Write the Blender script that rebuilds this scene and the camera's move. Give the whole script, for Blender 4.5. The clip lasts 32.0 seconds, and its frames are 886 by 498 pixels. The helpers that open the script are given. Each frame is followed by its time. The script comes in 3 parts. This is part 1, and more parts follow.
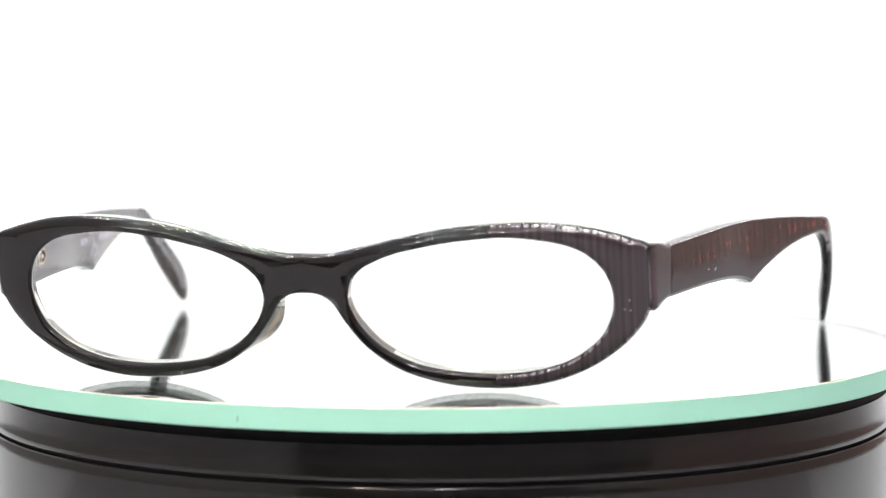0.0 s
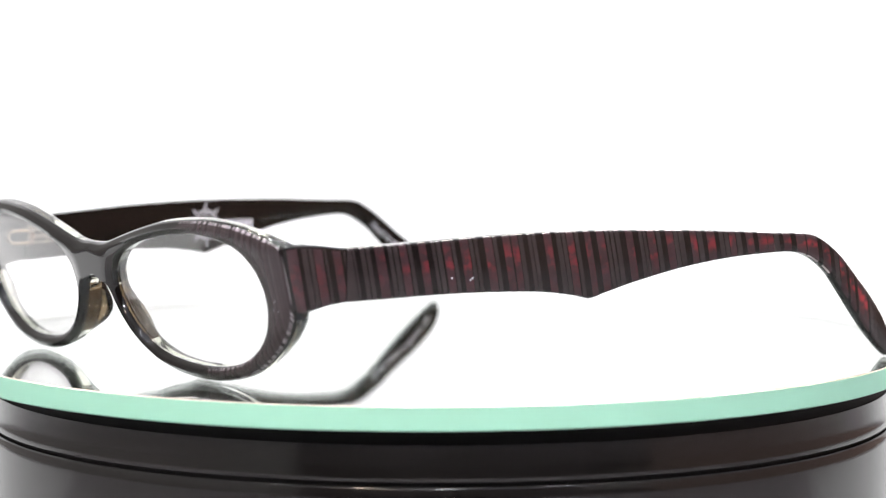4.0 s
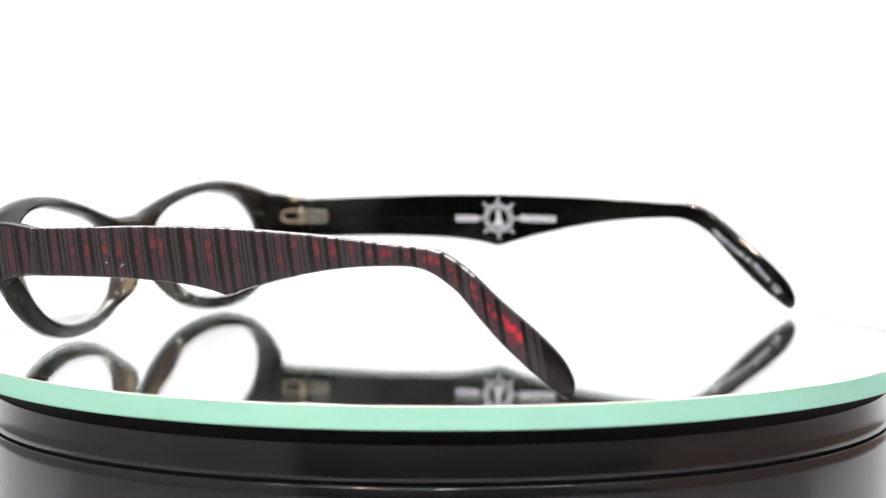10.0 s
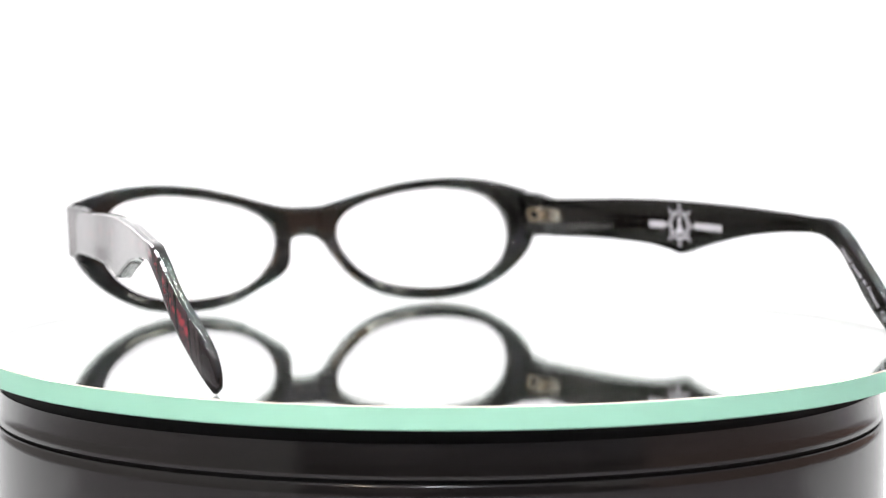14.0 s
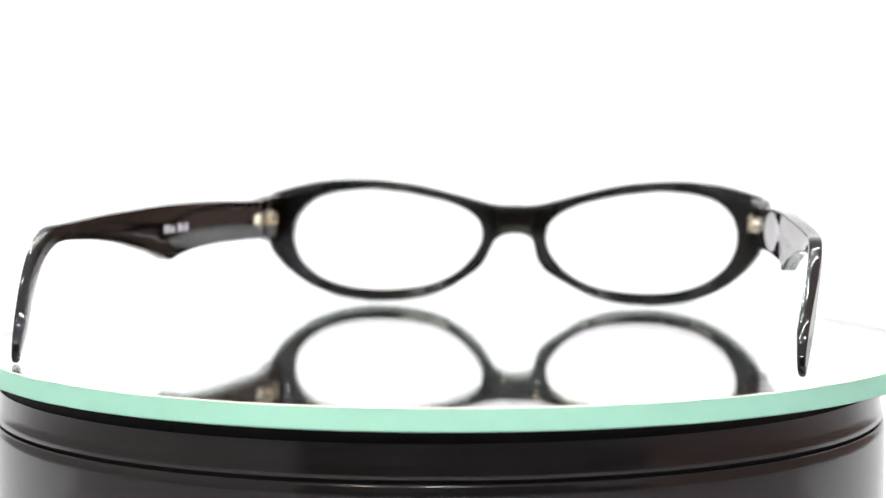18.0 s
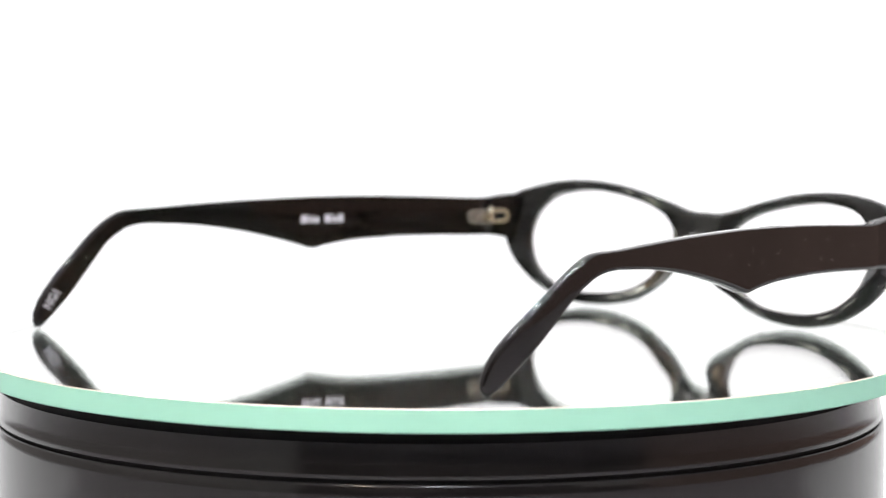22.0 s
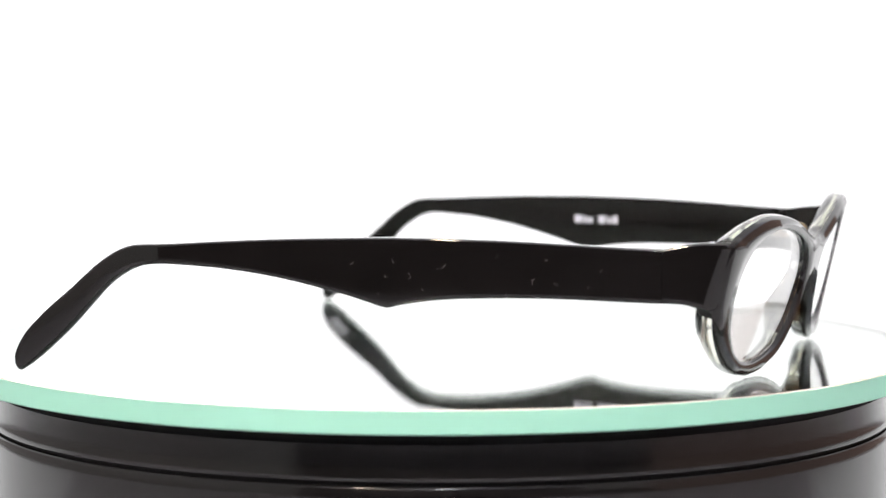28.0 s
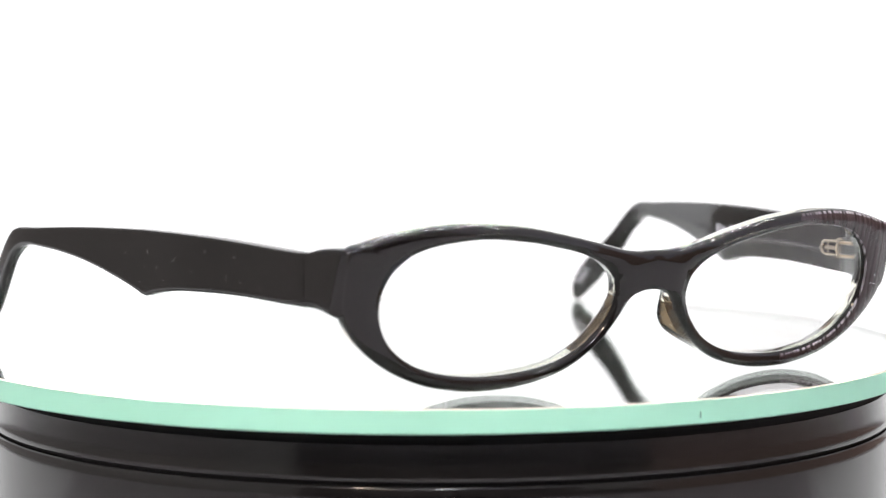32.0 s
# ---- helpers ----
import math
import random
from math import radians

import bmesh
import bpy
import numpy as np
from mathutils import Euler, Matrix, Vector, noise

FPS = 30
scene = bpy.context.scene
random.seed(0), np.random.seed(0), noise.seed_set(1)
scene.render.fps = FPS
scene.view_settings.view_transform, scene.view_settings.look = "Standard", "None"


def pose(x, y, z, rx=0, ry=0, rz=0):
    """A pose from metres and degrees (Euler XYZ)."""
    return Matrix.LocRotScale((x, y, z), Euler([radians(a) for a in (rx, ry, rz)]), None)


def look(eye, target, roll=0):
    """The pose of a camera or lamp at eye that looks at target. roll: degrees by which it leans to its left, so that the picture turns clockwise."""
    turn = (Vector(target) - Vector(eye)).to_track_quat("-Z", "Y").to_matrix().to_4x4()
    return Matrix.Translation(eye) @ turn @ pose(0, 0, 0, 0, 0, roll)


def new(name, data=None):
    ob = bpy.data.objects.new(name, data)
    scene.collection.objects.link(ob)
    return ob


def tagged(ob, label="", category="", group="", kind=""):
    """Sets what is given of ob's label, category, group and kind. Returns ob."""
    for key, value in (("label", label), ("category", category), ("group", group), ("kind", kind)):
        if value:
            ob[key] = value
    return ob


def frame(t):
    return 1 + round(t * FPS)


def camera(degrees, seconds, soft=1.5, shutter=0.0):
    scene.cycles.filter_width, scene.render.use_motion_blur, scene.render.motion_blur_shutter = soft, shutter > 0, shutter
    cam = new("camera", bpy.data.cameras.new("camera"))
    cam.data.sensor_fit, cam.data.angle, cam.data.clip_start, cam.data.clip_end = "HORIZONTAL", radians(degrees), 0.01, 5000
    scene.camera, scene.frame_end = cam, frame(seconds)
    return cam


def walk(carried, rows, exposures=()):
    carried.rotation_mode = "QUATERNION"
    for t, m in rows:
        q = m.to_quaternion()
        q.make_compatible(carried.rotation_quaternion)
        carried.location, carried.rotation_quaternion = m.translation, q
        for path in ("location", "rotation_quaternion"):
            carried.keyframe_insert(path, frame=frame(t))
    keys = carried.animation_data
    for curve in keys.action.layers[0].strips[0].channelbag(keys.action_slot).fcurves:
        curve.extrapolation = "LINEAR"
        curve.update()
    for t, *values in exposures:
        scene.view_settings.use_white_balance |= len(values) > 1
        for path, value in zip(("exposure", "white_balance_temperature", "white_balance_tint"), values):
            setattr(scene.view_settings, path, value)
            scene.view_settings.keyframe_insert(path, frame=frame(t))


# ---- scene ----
MM = 0.001
RATE = radians(9.7826)          # turn of the platter per second, clockwise from above

# ---- camera ----
cam = camera(21.73, 32.0, soft=1.3)
EYE = look((0.0, -0.5100, 0.05896), (0.00127, 0.4900, -0.01679), -0.06)
BACK = look((0.0, -0.51908, 0.06181), (0.00173, 0.48092, -0.01771), -0.06)
walk(cam, [(0, EYE), (12.77, EYE), (12.97, BACK), (22.0, BACK), (22.4, EYE), (32, EYE)])
cam.data.dof.use_dof = True
cam.data.dof.focus_distance = 0.458
cam.data.dof.aperture_fstop = 18.0

# ---- world and lamps ----
world = bpy.data.worlds.new("dark_room")
world.use_nodes = True
world.node_tree.nodes["Background"].inputs[0].default_value = (0.9, 0.95, 1.0, 1)
world.node_tree.nodes["Background"].inputs[1].default_value = 0.02
scene.world = world


def disc_lamp(name, eye, target, size, watts, colour):
    data = bpy.data.lights.new(name, "AREA")
    data.shape, data.size, data.energy, data.color = "DISK", size, watts, colour
    ob = new(name, data)
    ob.matrix_world = look(eye, target)
    return ob


disc_lamp("lamp_left", (-0.20, -0.58, 0.42), (0, 0, 0), 0.05, 1.6, (1.0, 0.82, 0.62))
disc_lamp("lamp_over_camera", (0.01, -0.58, 0.41), (0, 0, 0), 0.05, 1.9, (0.95, 0.97, 1.0))


# ---- materials ----
def material(name, colour, rough, metal=0.0, vary=0.25, scale=400.0, bump=0.0, spec=0.5, rough_vary=0.04):
    """A surface whose colour and gloss vary at two scales."""
    m = bpy.data.materials.new(name)
    m.use_nodes = True
    nt = m.node_tree
    b = nt.nodes["Principled BSDF"]
    co = nt.nodes.new("ShaderNodeTexCoord")
    fine, broad = nt.nodes.new("ShaderNodeTexNoise"), nt.nodes.new("ShaderNodeTexNoise")
    fine.inputs["Scale"].default_value, fine.inputs["Detail"].default_value = scale * 6, 4
    broad.inputs["Scale"].default_value, broad.inputs["Detail"].default_value = scale * 0.35, 3
    for n in (fine, broad):
        nt.links.new(co.outputs["Object"], n.inputs["Vector"])
    add = nt.nodes.new("ShaderNodeMath")
    add.operation = "MULTIPLY_ADD"
    add.inputs[1].default_value = 0.4
    nt.links.new(fine.outputs["Fac"], add.inputs[0])
    nt.links.new(broad.outputs["Fac"], add.inputs[2])
    ramp = nt.nodes.new("ShaderNodeMapRange")
    ramp.inputs["From Min"].default_value, ramp.inputs["From Max"].default_value = 0.3, 1.1
    nt.links.new(add.outputs[0], ramp.inputs["Value"])
    mix = nt.nodes.new("ShaderNodeMix")
    mix.data_type = "RGBA"
    mix.inputs[6].default_value = (*[c * (1 - vary) for c in colour], 1)
    mix.inputs[7].default_value = (*[min(1, c * (1 + vary)) for c in colour], 1)
    nt.links.new(ramp.outputs[0], mix.inputs[0])
    nt.links.new(mix.outputs[2], b.inputs["Base Color"])
    rr = nt.nodes.new("ShaderNodeMapRange")
    rr.inputs["To Min"].default_value, rr.inputs["To Max"].default_value = max(0, rough - rough_vary), rough + rough_vary
    nt.links.new(ramp.outputs[0], rr.inputs["Value"])
    nt.links.new(rr.outputs[0], b.inputs["Roughness"])
    b.inputs["Metallic"].default_value = metal
    b.inputs["Specular IOR Level"].default_value = spec
    if bump:
        bn = nt.nodes.new("ShaderNodeBump")
        bn.inputs["Strength"].default_value, bn.inputs["Distance"].default_value = bump, 0.0002
        nt.links.new(add.outputs[0], bn.inputs["Height"])
        nt.links.new(bn.outputs[0], b.inputs["Normal"])
    return m


def glowing_surface(name, colour, strength):
    """Surface that glows by itself; for tent cloth this replaces light from behind."""
    m = bpy.data.materials.new(name)
    m.use_nodes = True
    nt = m.node_tree
    nt.nodes.clear()
    out, em = nt.nodes.new("ShaderNodeOutputMaterial"), nt.nodes.new("ShaderNodeEmission")
    co, no, mr = nt.nodes.new("ShaderNodeTexCoord"), nt.nodes.new("ShaderNodeTexNoise"), nt.nodes.new("ShaderNodeMapRange")
    no.inputs["Scale"].default_value = 3.0
    nt.links.new(co.outputs["Object"], no.inputs["Vector"])
    nt.links.new(no.outputs["Fac"], mr.inputs["Value"])
    mr.inputs["To Min"].default_value, mr.inputs["To Max"].default_value = strength * 0.97, strength * 1.03
    em.inputs["Color"].default_value = (*colour, 1)
    nt.links.new(mr.outputs[0], em.inputs["Strength"])
    nt.links.new(em.outputs[0], out.inputs["Surface"])
    return m


def clear_glass(name, colour, ior):
    m = bpy.data.materials.new(name)
    m.use_nodes = True
    b = m.node_tree.nodes["Principled BSDF"]
    b.inputs["Base Color"].default_value = (*colour, 1)
    b.inputs["Roughness"].default_value = 0.0
    b.inputs["IOR"].default_value = ior
    b.inputs["Transmission Weight"].default_value = 1.0
    return m


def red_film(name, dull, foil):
    """Mauve film over red metal foil; a mask paints the foil's highlight at mid-height."""
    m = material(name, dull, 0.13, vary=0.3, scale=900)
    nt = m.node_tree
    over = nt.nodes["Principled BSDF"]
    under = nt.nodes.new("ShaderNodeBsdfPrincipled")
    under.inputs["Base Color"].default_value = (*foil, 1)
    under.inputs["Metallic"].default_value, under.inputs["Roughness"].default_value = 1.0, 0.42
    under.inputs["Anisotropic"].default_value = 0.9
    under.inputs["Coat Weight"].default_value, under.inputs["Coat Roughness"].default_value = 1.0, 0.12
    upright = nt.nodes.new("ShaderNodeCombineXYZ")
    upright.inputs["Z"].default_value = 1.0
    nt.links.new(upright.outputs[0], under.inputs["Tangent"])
    # painted highlight: vertex mask times noise decides where the red shows
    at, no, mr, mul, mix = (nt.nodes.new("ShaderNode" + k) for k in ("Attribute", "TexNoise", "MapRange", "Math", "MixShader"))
    at.attribute_name = "glint_mask"
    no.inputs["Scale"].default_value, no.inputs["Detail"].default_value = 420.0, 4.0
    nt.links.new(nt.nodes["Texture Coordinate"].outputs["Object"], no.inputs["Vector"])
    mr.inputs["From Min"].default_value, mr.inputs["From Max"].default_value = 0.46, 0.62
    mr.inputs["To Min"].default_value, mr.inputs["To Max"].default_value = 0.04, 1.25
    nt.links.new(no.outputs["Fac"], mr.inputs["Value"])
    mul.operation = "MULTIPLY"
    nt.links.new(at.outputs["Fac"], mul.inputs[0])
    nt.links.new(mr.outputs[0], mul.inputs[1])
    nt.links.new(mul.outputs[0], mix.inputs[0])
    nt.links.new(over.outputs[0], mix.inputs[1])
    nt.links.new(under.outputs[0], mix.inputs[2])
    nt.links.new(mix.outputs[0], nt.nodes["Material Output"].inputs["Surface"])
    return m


def lined_film(name, dark, light):
    """Fine upright lines printed under a clear coat."""
    m = material(name, dark, 0.14, vary=0.2, scale=700)
    nt = m.node_tree
    b = nt.nodes["Principled BSDF"]
    co, sep, comb = nt.nodes.new("ShaderNodeTexCoord"), nt.nodes.new("ShaderNodeSeparateXYZ"), nt.nodes.new("ShaderNodeCombineXYZ")
    no, mr, mix = nt.nodes.new("ShaderNodeTexNoise"), nt.nodes.new("ShaderNodeMapRange"), nt.nodes.new("ShaderNodeMix")
    nt.links.new(co.outputs["Object"], sep.inputs[0])
    nt.links.new(sep.outputs["X"], comb.inputs["X"])
    nt.links.new(comb.outputs[0], no.inputs["Vector"])
    no.inputs["Scale"].default_value, no.inputs["Detail"].default_value = 1300, 3
    mr.inputs["From Min"].default_value, mr.inputs["From Max"].default_value = 0.46, 0.54
    nt.links.new(no.outputs["Fac"], mr.inputs["Value"])
    mix.data_type = "RGBA"
    grow, mul = nt.nodes.new("ShaderNodeMapRange"), nt.nodes.new("ShaderNodeMath")
    grow.inputs["From Min"].default_value, grow.inputs["From Max"].default_value = 0.034, 0.046
    mul.operation = "MULTIPLY"
    nt.links.new(sep.outputs["X"], grow.inputs["Value"])
    nt.links.new(mr.outputs[0], mul.inputs[0])
    nt.links.new(grow.outputs[0], mul.inputs[1])
    nt.links.new(mul.outputs[0], mix.inputs[0])
    mix.inputs[6].default_value, mix.inputs[7].default_value = (*dark, 1), (*light, 1)
    nt.links.new(mix.outputs[2], b.inputs["Base Color"])
    bn = nt.nodes.new("ShaderNodeBump")
    bn.inputs["Strength"].default_value, bn.inputs["Distance"].default_value = 0.35, 0.00012
    nt.links.new(mul.outputs[0], bn.inputs["Height"])
    nt.links.new(bn.outputs[0], b.inputs["Normal"])
    return m


BLACK = material("black_acetate", (0.0064, 0.0052, 0.0051), 0.045, vary=0.3, scale=300, rough_vary=0.03)
CLEAR = material("clear_acetate_body", (0.88, 0.88, 0.78), 0.03, vary=0.06, scale=150, rough_vary=0.015)
# clear pads tinted brown: their dark warm reflections put into the colour
PAD_TINT = material("brown_tinted_pads", (0.038, 0.020, 0.007), 0.04, vary=0.15, scale=150, rough_vary=0.02)
for m in (CLEAR, PAD_TINT):
    m.node_tree.nodes["Principled BSDF"].inputs["Transmission Weight"].default_value = 1.0
    m.node_tree.nodes["Principled BSDF"].inputs["IOR"].default_value = 1.48
LINER = material("black_core_layer", (0.0050, 0.0042, 0.0038), 0.9, vary=0.2, scale=300, spec=0.0)
MAUVE = material("mauve_film", (0.038, 0.030, 0.032), 0.13, vary=0.25, scale=900)
# pale film edge, brightened to stand in for the dashed glints along it
EDGE_GLINTS = material("pale_edge_glints", (0.52, 0.48, 0.50), 0.12, vary=0.3, scale=900)
DARK_BAR = material("dark_printed_bar", (0.0095, 0.0068, 0.0072), 0.12, vary=0.3, scale=900)
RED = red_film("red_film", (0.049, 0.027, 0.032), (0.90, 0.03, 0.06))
LINED = lined_film("lined_film", (0.028, 0.019, 0.022), (0.046, 0.033, 0.037))
# bevel lines with dashed highlights painted in as pale colour
DASH_GLINTS = lined_film("bevel_dash_glints", (0.016, 0.010, 0.012), (0.30, 0.27, 0.30))
PRINT = material("white_print", (0.62, 0.61, 0.68), 0.5, vary=0.12, scale=2500)
WORN = material("scratched_acetate", (0.22, 0.21, 0.22), 0.5, vary=0.3, scale=2500)
STEEL = material("hinge_metal", (0.72, 0.66, 0.56), 0.22, metal=1.0, vary=0.15, scale=900)
SCREW = material("screw_metal", (0.66, 0.53, 0.37), 0.3, metal=1.0, vary=0.2, scale=900)
LENS = clear_glass("demo_lens", (0.99, 0.98, 0.98), 1.49)
PLATE = clear_glass("float_glass", (0.985, 1.0, 0.992), 1.5)
SILVER = material("silvering", (0.94, 0.97, 0.945), 0.0, metal=0.95, vary=0.01, scale=40, rough_vary=0.0)
EDGE = material("ground_glass_edge", (0.365, 0.73, 0.58), 0.55, vary=0.03, scale=60, bump=0.05)
nt = EDGE.node_tree
back, blend = nt.nodes.new("ShaderNodeBsdfTranslucent"), nt.nodes.new("ShaderNodeMixShader")
back.inputs["Color"].default_value = (0.93, 1.0, 0.96, 1)
blend.inputs[0].default_value = 0.12
nt.links.new(nt.nodes["Principled BSDF"].outputs[0], blend.inputs[1])
nt.links.new(back.outputs[0], blend.inputs[2])
nt.links.new(blend.outputs[0], nt.nodes["Material Output"].inputs["Surface"])
CREAM = material("ground_bevel", (0.54, 0.50, 0.42), 0.6, vary=0.15, scale=90)
PLASTIC = material("black_gloss_plastic", (0.0085, 0.0075, 0.0075), 0.16, vary=0.35, scale=60, bump=0.10, rough_vary=0.06)
# for dark gaps and marks, and the painted shade below the glass
SHADE_AND_GAPS = material("matt_black_shade_and_gaps", (0.003, 0.003, 0.003), 0.7, vary=0.3, scale=100, spec=0.15)
TABLE = material("grey_table", (0.32, 0.31, 0.33), 0.85, vary=0.05, scale=20, spec=0.08)
WALLPAINT = material("dim_room_paint", (0.10, 0.10, 0.105), 0.8, vary=0.1, scale=5)
BACK_CLOTH = glowing_surface("back_cloth", (0.995, 0.985, 1.0), 1.45)
# uneven lighting put into the glow: weaker towards the upper right
nt = BACK_CLOTH.node_tree
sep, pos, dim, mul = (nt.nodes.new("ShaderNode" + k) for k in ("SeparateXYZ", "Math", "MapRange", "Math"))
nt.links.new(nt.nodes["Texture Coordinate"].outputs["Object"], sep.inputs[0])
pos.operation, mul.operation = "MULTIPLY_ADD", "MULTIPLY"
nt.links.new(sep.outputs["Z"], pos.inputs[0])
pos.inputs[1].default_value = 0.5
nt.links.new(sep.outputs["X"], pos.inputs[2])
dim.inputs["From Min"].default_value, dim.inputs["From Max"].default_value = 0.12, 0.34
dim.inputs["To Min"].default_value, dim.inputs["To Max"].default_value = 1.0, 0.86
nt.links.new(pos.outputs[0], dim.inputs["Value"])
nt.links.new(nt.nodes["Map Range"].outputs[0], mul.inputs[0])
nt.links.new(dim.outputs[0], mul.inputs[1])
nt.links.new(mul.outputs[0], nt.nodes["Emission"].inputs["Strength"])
FLOOR_CLOTH = glowing_surface("floor_cloth", (1.0, 0.995, 1.0), 1.45)
SIDE_CLOTH = glowing_surface("side_cloth", (1.0, 0.97, 0.95), 0.58)
BROWN_GLOW = glowing_surface("brown_glow", (1.0, 0.68, 0.58), 0.40)
DIM_GLOW = glowing_surface("dim_glow", (1.0, 0.93, 0.90), 0.42)
FLAP_CLOTH = glowing_surface("flap_cloth", (1.0, 0.98, 0.95), 0.45)
FRONT_CLOTH = glowing_surface("front_cloth", (0.88, 0.86, 1.0), 0.85)
TOP_CLOTH = glowing_surface("top_cloth", (1.0, 1.0, 1.0), 0.70)


# ---- mesh helpers ----
def part(name, bm, mats, parent=None, label="", smooth=45, upward=False):
    """Links a bmesh as one mesh object, under a thing or a part."""
    bmesh.ops.recalc_face_normals(bm, faces=bm.faces[:])
    if upward:
        bmesh.ops.reverse_faces(bm, faces=[f for f in bm.faces if f.normal.z < 0])
    me = bpy.data.meshes.new(name)
    bm.to_mesh(me)
    bm.free()
    for m in mats if isinstance(mats, (list, tuple)) else [mats]:
        me.materials.append(m)
    if smooth:
        for p in me.polygons:
            p.use_smooth = True
        me.set_sharp_from_angle(angle=radians(smooth))
    ob = new(name, me)
    ob.parent = parent
    if label:
        tagged(ob, label)
    return ob


def thing(name, label, category, m=None):
    ob = tagged(new(name), label, category)
    ob.empty_display_size = 0.01
    if m is not None:
        ob.matrix_world = m
    return ob


def curve_through(points, n):
    """Catmull-Rom curve through open points, n samples at even steps of length."""
    p = np.array(points, float)
    p = np.vstack([2 * p[0] - p[1], p, 2 * p[-1] - p[-2]])
    out = []
    for i in range(1, len(p) - 2):
        t = np.linspace(0, 1, 24, endpoint=False)[:, None]
        a, b, c, d = p[i - 1:i + 3]
        out.append(0.5 * (2 * b + (c - a) * t + (2 * a - 5 * b + 4 * c - d) * t ** 2 + (3 * b - a - 3 * c + d) * t ** 3))
    out = np.vstack(out + [p[-2][None]])
    s = np.concatenate([[0], np.cumsum(np.linalg.norm(np.diff(out, axis=0), axis=1))])
    u = np.linspace(0, s[-1], n)
    return np.stack([np.interp(u, s, out[:, k]) for k in range(out.shape[1])], 1)


def lathe(profile, n=160, closed=False):
    """Turns (radius, z) points in metres about z."""
    bm = bmesh.new()
    rings = []
    for r, z in profile:
        if r < 1e-6:
            rings.append([bm.verts.new((0, 0, z))] * n)
        else:
            rings.append([bm.verts.new((r * math.cos(2 * math.pi * i / n), r * math.sin(2 * math.pi * i / n), z)) for i in range(n)])
    pairs = list(zip(rings, rings[1:])) + ([(rings[-1], rings[0])] if closed else [])
    for a, b in pairs:
        for i in range(n):
            j = (i + 1) % n
            f = list(dict.fromkeys((a[i], a[j], b[j], b[i])))
            if len(f) > 2:
                bm.faces.new(f)
    return bm


def loft(rings, mats=None, cap=True, layer=None):
    """Skins a list of rings of points (mm). mats(i, k): the material of the face between rings i and i+1 at point k."""
    bm = bmesh.new()
    lay = bm.verts.layers.float.new("glint_mask") if layer else None
    vs = []
    for i, ring in enumerate(rings):
        row = []
        for k, p in enumerate(ring):
            v = bm.verts.new([c * MM for c in p])
            if layer:
                v[lay] = layer(i, k)
            row.append(v)
        vs.append(row)
    n = len(rings[0])
    for i in range(len(rings) - 1):
        for k in range(n):
            f = bm.faces.new((vs[i][k], vs[i][(k + 1) % n], vs[i + 1][(k + 1) % n], vs[i + 1][k]))
            if mats:
                f.material_index = mats(i, k)
    if cap:
        bm.faces.new(vs[0])
        bm.faces.new(vs[-1][::-1])
    return bm


def box(x0, x1, y0, y1, z0, z1, bevel=0.0, segments=2):
    bm = bmesh.new()
    bmesh.ops.create_cube(bm, size=1)
    for v in bm.verts:
        v.co = Vector(((x0 + x1) / 2 + v.co.x * (x1 - x0), (y0 + y1) / 2 + v.co.y * (y1 - y0), (z0 + z1) / 2 + v.co.z * (z1 - z0)))
    if bevel:
        bmesh.ops.bevel(bm, geom=bm.edges[:], offset=bevel, segments=segments, affect="EDGES", profile=0.5)
    return bm


# ---- the light tent and the room round it ----
def panel(name, x0, x1, y0, y1, z0, z1, mat):
    ob = part(name, box(x0, x1, y0, y1, z0, z1), mat, smooth=0)
    return tagged(ob, kind="structure")


# side, roof and front panels are out of view; glow set for reflections
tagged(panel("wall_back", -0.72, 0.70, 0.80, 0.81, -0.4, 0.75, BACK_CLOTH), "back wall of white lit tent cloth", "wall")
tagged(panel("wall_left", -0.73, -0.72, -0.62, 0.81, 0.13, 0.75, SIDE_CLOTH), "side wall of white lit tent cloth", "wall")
# added band, out of view, glowing less so the arms reflect it darker
tagged(panel("wall_left_low", -0.73, -0.72, -0.62, 0.81, -0.4, 0.13, DIM_GLOW), "unseen low wall band with weaker glow, added for reflections", "wall")
tagged(panel("wall_right", 0.70, 0.71, -0.62, 0.81, 0.42, 0.75, FRONT_CLOTH), "side wall of white lit tent cloth", "wall")
# added glowing panel, out of view: gives the black arm its brown reflection
tagged(panel("wall_right_low", 0.70, 0.71, -0.62, 0.81, -0.4, 0.42, BROWN_GLOW), "unseen brown glowing panel added for warm reflections", "wall")
tagged(panel("ceiling", -0.73, 0.71, -0.62, 0.81, 0.75, 0.76, TOP_CLOTH), "roof of white lit tent cloth", "ceiling")
tagged(panel("table_top", -0.72, 0.70, -0.75, 0.80, -0.085, -0.060, TABLE), "grey table top under the turntable", "table")
# the cloth's own glow replaces strong light falling on it
tagged(panel("table_cloth", -0.50, 0.45, -0.01, 0.80, -0.060, -0.0597, FLOOR_CLOTH), "white cloth sweeping over the table, glowing by itself", "cloth")
tagged(panel("wall_front_left", -0.72, -0.40, -0.63, -0.62, -0.4, 0.75, FLAP_CLOTH), "front flap of white lit tent cloth", "wall")
tagged(panel("wall_front_right", 0.40, 0.70, -0.63, -0.62, 0.16, 0.75, FLAP_CLOTH), "front flap of white lit tent cloth", "wall")
tagged(panel("wall_front_top", -0.40, 0.40, -0.63, -0.62, 0.34, 0.75, FRONT_CLOTH), "front flap of white lit tent cloth over the camera", "wall")
